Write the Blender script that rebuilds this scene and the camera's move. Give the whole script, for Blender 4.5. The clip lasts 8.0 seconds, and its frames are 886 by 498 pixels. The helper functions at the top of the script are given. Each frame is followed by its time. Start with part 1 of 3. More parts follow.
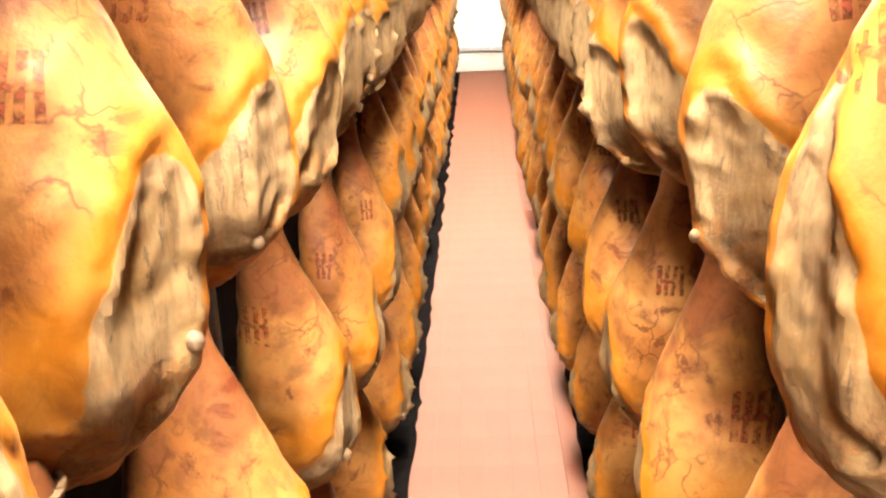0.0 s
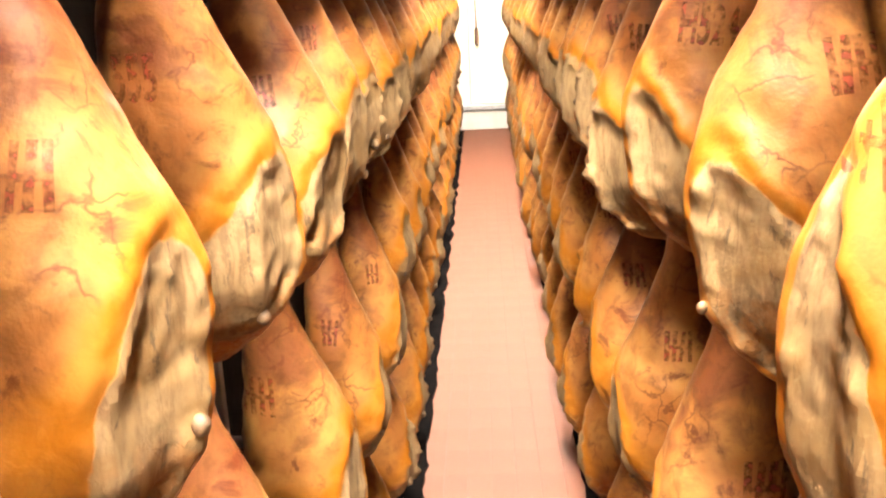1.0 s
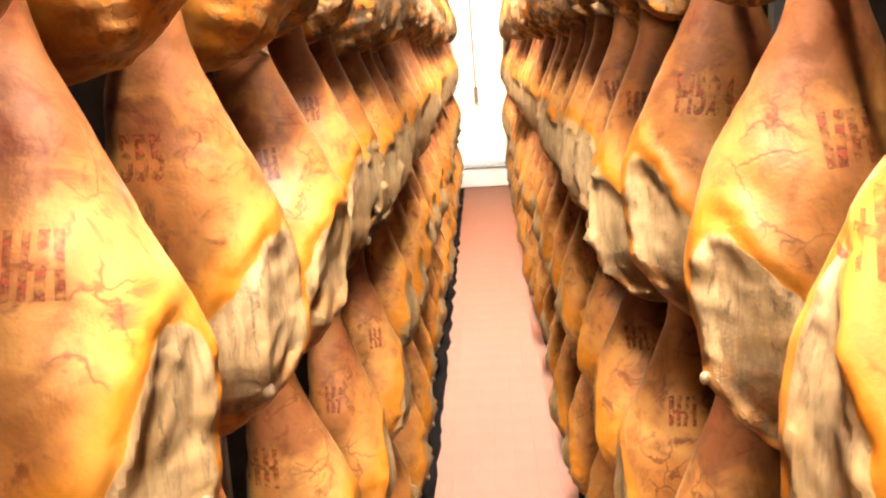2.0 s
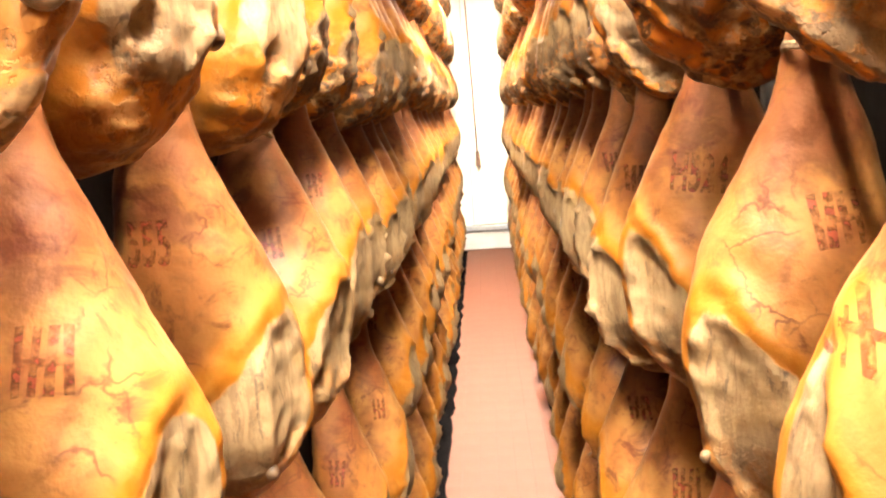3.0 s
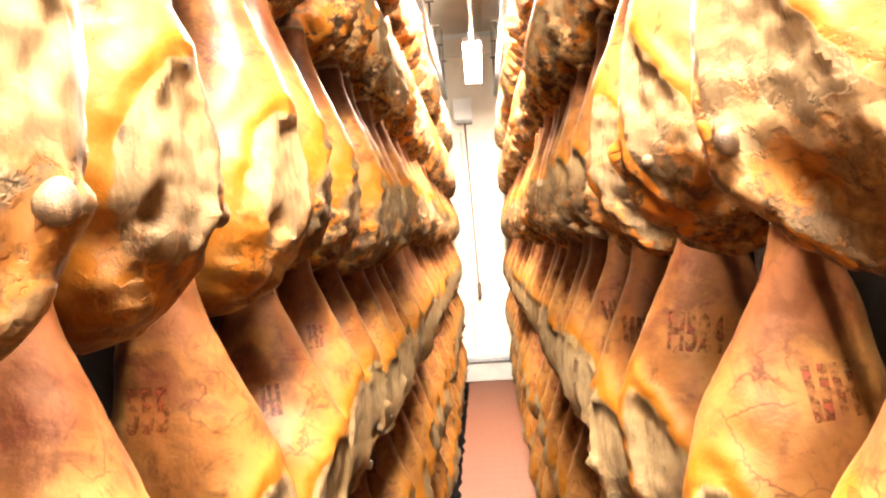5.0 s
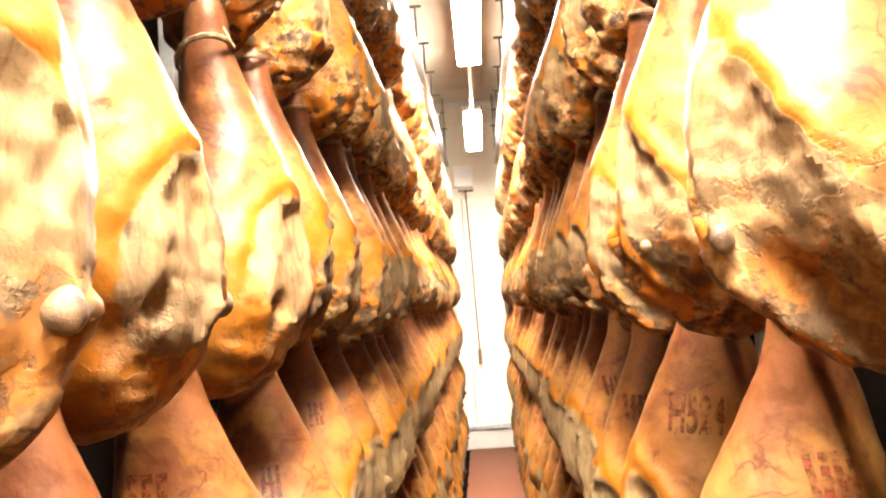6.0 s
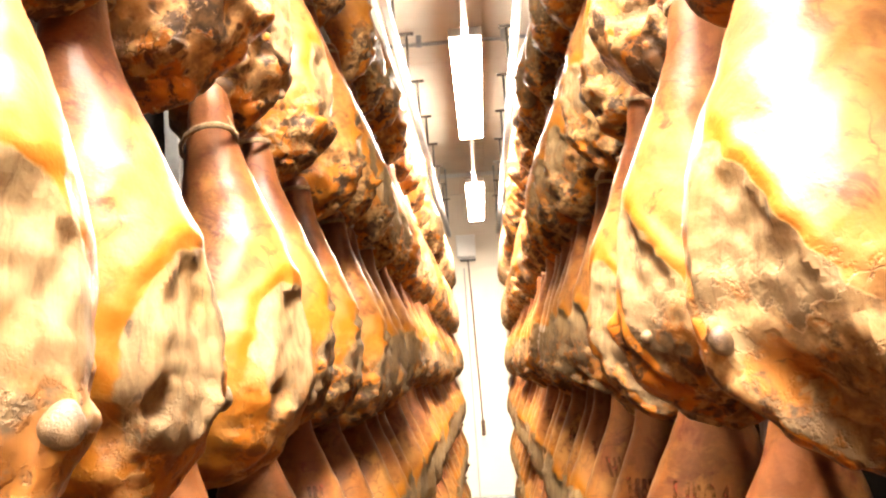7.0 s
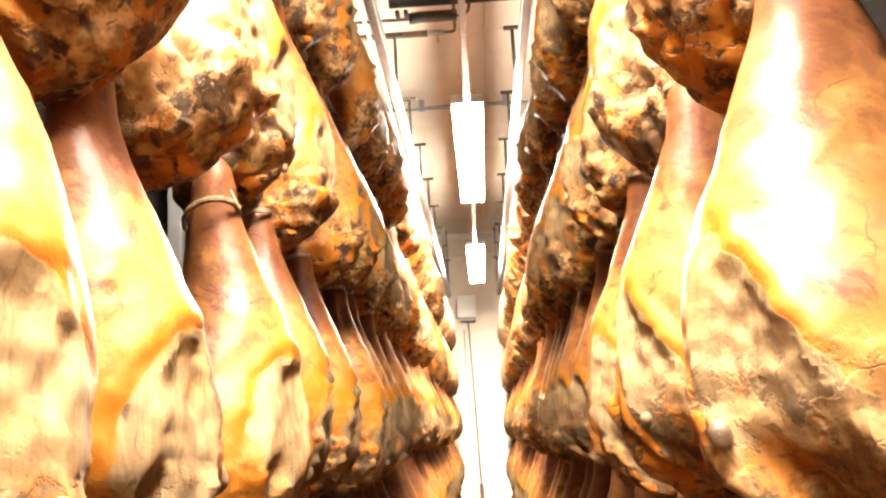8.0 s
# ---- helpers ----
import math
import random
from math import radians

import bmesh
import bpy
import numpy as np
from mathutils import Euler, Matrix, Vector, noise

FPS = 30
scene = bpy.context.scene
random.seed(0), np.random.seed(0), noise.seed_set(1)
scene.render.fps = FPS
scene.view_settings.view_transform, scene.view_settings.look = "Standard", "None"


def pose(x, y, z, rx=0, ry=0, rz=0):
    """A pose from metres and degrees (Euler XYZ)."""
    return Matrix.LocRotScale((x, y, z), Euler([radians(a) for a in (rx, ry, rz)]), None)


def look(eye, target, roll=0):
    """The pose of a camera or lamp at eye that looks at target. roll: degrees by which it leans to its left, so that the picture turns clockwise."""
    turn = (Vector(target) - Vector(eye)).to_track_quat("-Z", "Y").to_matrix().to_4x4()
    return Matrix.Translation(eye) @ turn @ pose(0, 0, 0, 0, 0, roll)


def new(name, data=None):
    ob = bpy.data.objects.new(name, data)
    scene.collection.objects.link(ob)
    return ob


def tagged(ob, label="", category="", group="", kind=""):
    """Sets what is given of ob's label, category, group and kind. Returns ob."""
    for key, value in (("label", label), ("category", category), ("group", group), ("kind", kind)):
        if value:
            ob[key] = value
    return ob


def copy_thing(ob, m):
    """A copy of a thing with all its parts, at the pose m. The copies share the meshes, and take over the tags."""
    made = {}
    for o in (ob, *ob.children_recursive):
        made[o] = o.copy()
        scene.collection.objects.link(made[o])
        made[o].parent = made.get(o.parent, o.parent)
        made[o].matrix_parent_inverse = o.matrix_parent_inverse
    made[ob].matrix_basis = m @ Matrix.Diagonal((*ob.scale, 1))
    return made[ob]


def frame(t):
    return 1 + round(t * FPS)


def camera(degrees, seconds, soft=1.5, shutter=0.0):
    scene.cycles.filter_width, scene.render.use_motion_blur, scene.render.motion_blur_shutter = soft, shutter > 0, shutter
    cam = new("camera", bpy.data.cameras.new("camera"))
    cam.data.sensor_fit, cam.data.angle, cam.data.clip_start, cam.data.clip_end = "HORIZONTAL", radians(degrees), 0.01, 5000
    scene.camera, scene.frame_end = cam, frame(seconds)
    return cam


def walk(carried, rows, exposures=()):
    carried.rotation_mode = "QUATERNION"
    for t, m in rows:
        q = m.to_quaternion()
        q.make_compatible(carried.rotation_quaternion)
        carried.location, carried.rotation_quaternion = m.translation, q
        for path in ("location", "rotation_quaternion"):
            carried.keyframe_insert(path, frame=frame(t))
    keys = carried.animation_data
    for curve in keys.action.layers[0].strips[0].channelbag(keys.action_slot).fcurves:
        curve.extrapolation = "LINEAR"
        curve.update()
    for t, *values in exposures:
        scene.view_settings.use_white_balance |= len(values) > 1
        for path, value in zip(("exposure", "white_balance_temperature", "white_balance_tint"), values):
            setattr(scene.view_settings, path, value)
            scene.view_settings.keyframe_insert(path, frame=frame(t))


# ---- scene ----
cam = camera(49.6, 8.0, soft=2.3)
PATH = [
    (0, (0.0177, 0.0565, 2.1255), (-0.0725, 1.9507, 1.4886), -2.34),
    (0.5, (0.0178, 0.0635, 2.1365), (-0.0787, 1.9739, 1.5544), -2.7),
    (1, (0.017, 0.0656, 2.1507), (-0.0807, 1.9929, 1.6248), -2.86),
    (1.5, (0.015, 0.0646, 2.1639), (-0.082, 2.006, 1.6921), -3.12),
    (3, (0.0242, 0.0364, 2.2142), (-0.0724, 2.0137, 1.9261), -4.04),
    (3.5, (0.0273, 0.0343, 2.229), (-0.0711, 2.0197, 2.0043), -4.02),
    (4, (0.0267, 0.0373, 2.2461), (-0.0672, 2.0286, 2.0892), -3.9),
    (4.5, (0.0306, 0.0312, 2.2598), (-0.057, 2.0273, 2.1687), -3.89),
    (6, (0.0378, 0.006, 2.3084), (-0.0382, 2.0008, 2.4169), -3.9),
    (6.5, (0.039, 0.0029, 2.3243), (-0.0329, 1.9936, 2.4987), -4.01),
    (7, (0.0443, -0.0012, 2.343), (-0.0279, 1.9825, 2.5916), -3.92),
    (7.5, (0.0455, -0.0032, 2.3579), (-0.0232, 1.9714, 2.6674), -3.74),
    (8, (0.0475, -0.0103, 2.3738), (-0.0177, 1.9542, 2.7432), -3.27),
]
walk(cam, [(t, look(eye, target, roll)) for t, eye, target, roll in PATH],
     exposures=[(0, -0.12), (3, -0.2), (4.5, -0.28), (6, -0.46), (8, -0.6)])

import itertools

from mathutils.bvhtree import BVHTree

# ---- world and lamps ----
world = bpy.data.worlds.new("world")
scene.world = world
world.use_nodes = True
world.node_tree.nodes["Background"].inputs["Color"].default_value = (1.0, 0.9, 0.75, 1)
world.node_tree.nodes["Background"].inputs["Strength"].default_value = 0.05
TUBE_LIGHT = 1080.0

# ---- plan, in metres ----
END_Y, BACK_Y, SIDE_X = 14.95, -4.5, 2.1
CEILING_Z = 5.42
PITCH = 0.645            # height of one tier
HOOK_Z = 2.23            # hook height of the tier at the camera's chest
HOOK_L, HOOK_R = -0.47, 0.475
LAMP_Z, LAMP_X = 4.25, 0.06
rng = random.Random(7)


# ---- materials ----
class Graph:
    """A node material under construction."""

    def __init__(self, name):
        self.mat = bpy.data.materials.new(name)
        self.mat.use_nodes = True
        self.tree = self.mat.node_tree
        self.bsdf = self.tree.nodes["Principled BSDF"]

    def add(self, kind, props=None, **inputs):
        n = self.tree.nodes.new(kind)
        for key, value in (props or {}).items():
            if key == "operation":
                n.operation = value
            elif key == "data_type":
                n.data_type = value
            elif key == "interpolation_type":
                n.interpolation_type = value
            elif key == "feature":
                n.feature = value
            elif key == "attribute_name":
                n.attribute_name = value
        for key, value in inputs.items():
            self.link(value, n.inputs[int(key[1:])] if key[0] == "i" and key[1:].isdigit() else n.inputs[key])
        return n

    def link(self, value, socket):
        if isinstance(value, bpy.types.NodeSocket):
            self.tree.links.new(value, socket)
        else:
            socket.default_value = value

    def coords(self, stretch=(1, 1, 1)):
        """Object coordinates, shifted by the object's place, so that no two hams are alike."""
        tc = self.add("ShaderNodeTexCoord").outputs["Object"]
        place = self.add("ShaderNodeObjectInfo").outputs["Location"]
        moved = self.add("ShaderNodeVectorMath", {"operation": "MULTIPLY_ADD"}, i0=place, i1=(7.3, 11.9, 5.7), i2=tc)
        return self.add("ShaderNodeVectorMath", {"operation": "MULTIPLY"}, i0=moved.outputs[0], i1=stretch).outputs[0]

    def noise(self, vec, scale, detail=4.0, rough=0.55, distort=0.0):
        return self.add("ShaderNodeTexNoise", Vector=vec, Scale=scale, Detail=detail, Roughness=rough, Distortion=distort).outputs["Fac"]

    def ramp(self, fac, a, b, lo=0.0, hi=1.0):
        return self.add("ShaderNodeMapRange", {"interpolation_type": "SMOOTHSTEP"}, Value=fac, **{"From Min": a, "From Max": b, "To Min": lo, "To Max": hi}).outputs[0]

    def math(self, op, a, b=0.0):
        return self.add("ShaderNodeMath", {"operation": op}, i0=a, i1=b).outputs[0]

    def mix(self, fac, a, b):
        n = self.add("ShaderNodeMix", {"data_type": "RGBA"})
        self.link(fac, n.inputs[0])
        self.link((*a, 1) if isinstance(a, tuple) else a, n.inputs[6])
        self.link((*b, 1) if isinstance(b, tuple) else b, n.inputs[7])
        return n.outputs[2]

    def attr(self, name):
        return self.add("ShaderNodeAttribute", {"attribute_name": name}).outputs["Fac"]

    def bump(self, height, strength, distance, normal=None):
        n = self.add("ShaderNodeBump", Height=height, Strength=strength, Distance=distance)
        if normal is not None:
            self.link(normal, n.inputs["Normal"])
        return n.outputs[0]

    def done(self, color, rough, normal=None, metal=0.0, spec=0.5, sss=0.0):
        self.link((*color, 1) if isinstance(color, tuple) else color, self.bsdf.inputs["Base Color"])
        self.link(rough, self.bsdf.inputs["Roughness"])
        self.bsdf.inputs["Metallic"].default_value = metal
        self.bsdf.inputs["Specular IOR Level"].default_value = spec
        if normal is not None:
            self.link(normal, self.bsdf.inputs["Normal"])
        return self.mat


def ham_material():
    """Rind, fat, veins and mould, and the lean cut face where the mark "edge" is under 1."""
    g = Graph("cured_ham")
    v = g.coords()
    big = g.noise(v, 7.0, 3.0)
    mid = g.noise(v, 22.0, 4.0, 0.6, 0.4)
    fine = g.noise(v, 160.0, 3.0)
    fat_mark, mould_mark = g.attr("fat"), g.attr("mould")
    skin = g.mix(g.ramp(big, 0.36, 0.64), (0.312, 0.131, 0.038), (0.404, 0.212, 0.073))
    skin = g.mix(g.ramp(mid, 0.46, 0.70, 0.0, 0.5), skin, (0.125, 0.036, 0.011))
    # the shank is dried redder and browner than the belly; shade under the next tier is painted in
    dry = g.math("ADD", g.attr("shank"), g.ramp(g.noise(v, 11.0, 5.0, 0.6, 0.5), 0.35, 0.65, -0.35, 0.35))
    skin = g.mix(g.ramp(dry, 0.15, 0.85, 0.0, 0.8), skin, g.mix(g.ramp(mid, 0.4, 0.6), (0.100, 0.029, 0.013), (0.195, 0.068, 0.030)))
    fat = g.math("ADD", fat_mark, g.ramp(big, 0.4, 0.7, -0.18, 0.22))
    skin = g.mix(g.ramp(fat, 0.15, 0.8), skin, g.mix(g.ramp(mid, 0.4, 0.65), (0.33, 0.122, 0.009), (0.40, 0.172, 0.026)))
    # bruised red patches and fine blood veins
    bare = g.ramp(fat_mark, 0.3, 0.9, 1.0, 0.2)
    patch = g.math("MULTIPLY", bare, g.ramp(g.noise(v, 13.0, 5.0, 0.7, 0.8), 0.54, 0.68, 0.0, 0.85))
    skin = g.mix(patch, skin, (0.105, 0.022, 0.009))
    bent = g.add("ShaderNodeTexNoise", Vector=v, Scale=14.0, Detail=4.0).outputs["Color"]
    vein_at = g.add("ShaderNodeVectorMath", {"operation": "MULTIPLY_ADD"}, i0=bent, i1=(0.10, 0.10, 0.10), i2=v).outputs[0]
    cell = g.add("ShaderNodeTexVoronoi", {"feature": "DISTANCE_TO_EDGE"}, Vector=vein_at, Scale=10.0).outputs["Distance"]
    vein = g.math("MULTIPLY", g.ramp(cell, 0.0, 0.034, 1.0, 0.0), g.ramp(g.noise(v, 6.0, 2.0), 0.50, 0.60, 0.0, 0.68))
    skin = g.mix(g.math("MULTIPLY", vein, bare), skin, (0.085, 0.015, 0.008))
    # dried lard and mould on the underside: golden fat, cream crust, brown scabs, hollows and creases darkened as if
    # shaded
    lump = g.noise(v, 10.0, 6.0, 0.64, 0.2)
    soft = g.noise(v, 42.0, 4.0, 0.6)
    cream = g.mix(g.ramp(soft, 0.36, 0.62), (0.185, 0.098, 0.036), (0.49, 0.318, 0.155))
    gold = g.mix(g.ramp(mid, 0.4, 0.62), (0.355, 0.111, 0.004), (0.480, 0.182, 0.012))
    skin = g.mix(g.math("MULTIPLY", mould_mark, 0.85), skin, gold)
    mould = g.math("MULTIPLY", mould_mark, g.ramp(lump, 0.47, 0.51))
    skin = g.mix(mould, skin, cream)
    dark = g.noise(g.add("ShaderNodeVectorMath", {"operation": "ADD"}, i0=v, i1=(3.1, 8.2, 1.7)).outputs[0], 13.0, 6.0, 0.68, 0.25)
    crease_at = g.add("ShaderNodeVectorMath", {"operation": "MULTIPLY_ADD"}, i0=bent, i1=(0.16, 0.16, 0.16), i2=v).outputs[0]
    crease = g.add("ShaderNodeTexVoronoi", {"feature": "DISTANCE_TO_EDGE"}, Vector=crease_at, Scale=13.0).outputs["Distance"]
    crease = g.math("MULTIPLY", g.ramp(crease, 0.0, 0.06, 1.0, 0.0), g.ramp(g.noise(v, 18.0, 3.0), 0.50, 0.62, 0.0, 0.8))
    spot = g.add("ShaderNodeTexVoronoi", {"feature": "F1"}, Vector=vein_at, Scale=24.0).outputs["Distance"]
    spot = g.math("MULTIPLY", g.ramp(spot, 0.20, 0.36, 1.0, 0.0), g.ramp(g.noise(v, 15.0, 3.0), 0.45, 0.53, 0.0, 0.95))
    hollow = g.math("MAXIMUM", g.ramp(dark, 0.525, 0.57, 0.0, 0.94), g.math("MAXIMUM", crease, spot))
    skin = g.mix(g.math("MULTIPLY", mould_mark, hollow), skin, g.mix(g.ramp(soft, 0.42, 0.6), (0.030, 0.015, 0.008), (0.095, 0.048, 0.018)))
    # lean face
    flow = g.add("ShaderNodeVectorMath", {"operation": "MULTIPLY"}, i0=v, i1=(1.6, 1.6, 0.38)).outputs[0]
    streak = g.noise(flow, 30.0, 6.0, 0.65, 0.8)
    lean = g.mix(g.ramp(streak, 0.36, 0.60), (0.205, 0.137, 0.074), (0.328, 0.238, 0.138))
    lean = g.mix(g.ramp(big, 0.5, 0.66, 0.0, 0.5), lean, (0.24, 0.140, 0.038))
    lean = g.mix(g.ramp(g.noise(flow, 17.0, 5.0, 0.7, 1.2), 0.57, 0.66, 0.0, 0.75), lean, (0.058, 0.040, 0.028))
    lean = g.mix(g.ramp(fine, 0.52, 0.72, 0.0, 0.5), lean, (0.345, 0.264, 0.158))
    # lower face painted browner, for its crust and the shade on it
    lean = g.mix(g.math("MULTIPLY", mould_mark, g.ramp(big, 0.36, 0.54, 0.2, 0.85)), lean, (0.098, 0.058, 0.027))
    crust = g.mix(g.ramp(dark, 0.46, 0.52), cream, g.mix(g.ramp(mid, 0.40, 0.50), (0.036, 0.019, 0.010), gold))
    lean = g.mix(g.math("MULTIPLY", mould_mark, g.ramp(lump, 0.45, 0.54, 0.0, 0.65)), lean, crust)
    lean = g.mix(g.math("MULTIPLY", mould_mark, g.math("MULTIPLY", crease, 0.8)), lean, (0.04, 0.022, 0.012))
    inside = g.ramp(g.math("ADD", g.attr("edge"), g.ramp(mid, 0.3, 0.7, -0.03, 0.03)), 0.97, 1.01, 1.0, 0.0)
    color = g.mix(inside, skin, lean)
    color = g.add("ShaderNodeVectorMath", {"operation": "MULTIPLY"}, i0=color, i1=(0.655, 0.616, 0.518)).outputs[0]
    h = g.math("ADD", g.math("MULTIPLY", mid, 0.45), g.math("MULTIPLY", fine, 0.10))
    h = g.math("ADD", h, g.math("MULTIPLY", mould, 0.5))
    h = g.math("SUBTRACT", h, g.math("MULTIPLY", mould_mark, g.math("MULTIPLY", hollow, 0.5)))
    h = g.math("ADD", h, g.math("MULTIPLY", inside, g.math("MULTIPLY", streak, 0.28)))
    rough = g.math("ADD", g.ramp(mid, 0.3, 0.7, 0.36, 0.5), g.math("ADD", g.math("MULTIPLY", inside, 0.28), g.math("MULTIPLY", mould_mark, 0.2)))
    return g.done(color, rough, g.bump(h, 0.65, 0.007), spec=0.32)


def plain(name, a, b, scale, rough, metal=0.0, bump=0.15, depth=0.002):
    """A surface of two near colours, with grain at two scales."""
    g = Graph(name)
    v = g.coords()
    n1, n2 = g.noise(v, scale, 4.0), g.noise(v, scale * 9, 3.0)
    c = g.mix(g.ramp(n1, 0.35, 0.65), a, b)
    h = g.math("ADD", g.math("MULTIPLY", n1, 0.4), g.math("MULTIPLY", n2, 0.6))
    return g.done(c, g.ramp(n2, 0.3, 0.7, rough - 0.08, rough + 0.08), g.bump(h, bump, depth), metal)


def glow(name, color, strength):
    g = Graph(name)
    g.link((*color, 1), g.bsdf.inputs["Emission Color"])
    g.bsdf.inputs["Emission Strength"].default_value = strength
    return g.done((0.8, 0.8, 0.78), 0.4)


HAM = ham_material()
BONE = plain("bone", (0.048, 0.026, 0.011), (0.125, 0.078, 0.036), 45, 0.55, bump=0.6, depth=0.004)
CORD = plain("cord", (0.15, 0.10, 0.055), (0.26, 0.185, 0.105), 120, 0.85, bump=0.6)
BRAND = plain("branding", (0.14, 0.017, 0.005), (0.23, 0.040, 0.011), 55, 0.5)
ALU = plain("aluminium", (0.42, 0.42, 0.41), (0.52, 0.52, 0.5), 12, 0.42, 0.85)
GREY = plain("grey_plastic", (0.30, 0.30, 0.30), (0.36, 0.36, 0.35), 8, 0.5)
BLACK = plain("black_rubber", (0.015, 0.015, 0.017), (0.03, 0.03, 0.03), 20, 0.55)
COPPER = plain("brown_pipe", (0.12, 0.07, 0.045), (0.17, 0.10, 0.06), 14, 0.5)
PANEL = plain("white_panel", (0.72, 0.645, 0.52), (0.77, 0.70, 0.585), 1.5, 0.5, bump=0.05)
PLASTER = plain("wall_paint", (0.36, 0.35, 0.33), (0.42, 0.41, 0.39), 2.0, 0.7, bump=0.2)
# near black, so that the space behind the hams looks deeply shaded
SHADE_WALL = plain("shade_wall", (0.007, 0.006, 0.006), (0.010, 0.009, 0.008), 2.0, 0.9, bump=0.2)

SHADE_WALL.node_tree.nodes["Principled BSDF"].inputs["Specular IOR Level"].default_value = 0.1
# even black for the strips that stand in for shade on the floor
FLOOR_SHADE = plain("floor_shade_black", (0.003, 0.003, 0.003), (0.006, 0.005, 0.005), 20, 0.95)
FLOOR_SHADE.node_tree.nodes["Principled BSDF"].inputs["Specular IOR Level"].default_value = 0.0
GROUT = plain("grout", (0.09, 0.038, 0.026), (0.11, 0.048, 0.034), 20, 0.9)
STEEL = plain("white_enamel", (0.74, 0.74, 0.72), (0.80, 0.80, 0.78), 5, 0.4)
METAL = plain("steel_rail", (0.30, 0.31, 0.32), (0.38, 0.39, 0.40), 9, 0.45, 0.6)
DARK_STEEL = plain("dark_steel", (0.075, 0.062, 0.05), (0.12, 0.10, 0.08), 9, 0.5, 0.5)
TUBES = glow("lit_diffuser", (1.0, 0.862, 0.705), TUBE_LIGHT)


GLOSS = plain("glossy_white", (0.74, 0.74, 0.72), (0.80, 0.80, 0.78), 5, 0.22)


def wear_through(mat, scale, a, b):
    """Let the ground show through a mark where it is worn away."""
    t = mat.node_tree
    n, r = t.nodes.new("ShaderNodeTexNoise"), t.nodes.new("ShaderNodeMapRange")
    c = t.nodes.new("ShaderNodeTexCoord")
    n.inputs["Scale"].default_value, n.inputs["Detail"].default_value = scale, 4.0
    r.inputs["From Min"].default_value, r.inputs["From Max"].default_value, r.inputs["To Min"].default_value = a, b, 0.04
    r.inputs["To Max"].default_value = 0.8
    t.links.new(c.outputs["Object"], n.inputs["Vector"])
    t.links.new(n.outputs["Fac"], r.inputs["Value"])
    t.links.new(r.outputs[0], t.nodes["Principled BSDF"].inputs["Alpha"])


wear_through(BRAND, 75.0, 0.36, 0.60)


def tile_material():
    """Red floor tile, each a little lighter or darker than the next."""
    g = Graph("red_tile")
    v = g.add("ShaderNodeTexCoord").outputs["Object"]
    rnd = g.add("ShaderNodeObjectInfo").outputs["Random"]
    tone = g.math("ADD", g.math("MULTIPLY", rnd, 0.14), g.math("MULTIPLY", g.noise(v, 3.0, 4.0), 0.9))
    c = g.mix(g.ramp(tone, 0.2, 1.1), (0.104, 0.034, 0.0175), (0.126, 0.047, 0.0255))
    c = g.mix(g.ramp(g.noise(v, 40.0, 5.0, 0.7), 0.58, 0.75, 0.0, 0.35), c, (0.092, 0.030, 0.018))
    fine = g.noise(v, 260.0, 3.0)
    return g.done(c, g.ramp(fine, 0.3, 0.7, 0.55, 0.7), g.bump(fine, 0.25, 0.001), spec=0.25)


TILE = tile_material()


# ---- mesh helpers ----
def part(name, bm, material, parent=None, label=""):
    me = bpy.data.meshes.new(name)
    bm.to_mesh(me)
    bm.free()
    me.materials.append(material)
    ob = new(name, me)
    if parent is not None:
        ob.parent = parent
    return tagged(ob, label)


def box_bm(cx, cy, cz, sx, sy, sz, bevel=0.0):
    bm = bmesh.new()
    bmesh.ops.create_cube(bm, size=1.0, matrix=Matrix.LocRotScale((cx, cy, cz), None, (sx, sy, sz)))
    if bevel:
        bmesh.ops.bevel(bm, geom=bm.edges[:], offset=bevel, segments=2, affect="EDGES", profile=0.5)
    return bm


def rod_bm(points, radius, sides=10, bm=None):
    """A round rod along a list of points."""
    bm = bm or bmesh.new()
    pts = [Vector(p) for p in points]
    rings = []
    for i, p in enumerate(pts):
        d = (pts[min(i + 1, len(pts) - 1)] - pts[max(i - 1, 0)]).normalized()
        a = d.orthogonal().normalized() if not rings else (last - d * last.dot(d)).normalized()
        last, b = a, d.cross(a)
        rings.append([bm.verts.new(p + radius * (math.cos(k * math.tau / sides) * a + math.sin(k * math.tau / sides) * b)) for k in range(sides)])
    for r, q in zip(rings, rings[1:]):
        for k in range(sides):
            bm.faces.new((r[k], r[(k + 1) % sides], q[(k + 1) % sides], q[k]))
    bm.faces.new(rings[0][::-1])
    bm.faces.new(rings[-1])
    for f in bm.faces:
        f.smooth = len(f.verts) == 4
    return bm


# ---- hams ----
S_KEYS = (-0.06, -0.04, 0.0, 0.06, 0.11, 0.17, 0.23, 0.29, 0.35, 0.42, 0.49, 0.545, 0.595, 0.643, 0.678, 0.698)
IN_KEYS = (0.024, 0.036, 0.042, 0.050, 0.069, 0.094, 0.118, 0.140, 0.157, 0.167, 0.171, 0.168, 0.152, 0.118, 0.072, 0.0)
OUT_KEYS = (0.024, 0.036, 0.042, 0.047, 0.053, 0.060, 0.066, 0.070, 0.074, 0.078, 0.081, 0.082, 0.079, 0.069, 0.047, 0.0)
WIDE_KEYS = (0.024, 0.036, 0.042, 0.049, 0.058, 0.075, 0.096, 0.116, 0.134, 0.145, 0.148, 0.138, 0.116, 0.085, 0.050, 0.0)


def smooth(a, b, x):
    t = np.clip((x - a) / (b - a), 0, 1)
    return t * t * (3 - 2 * t)


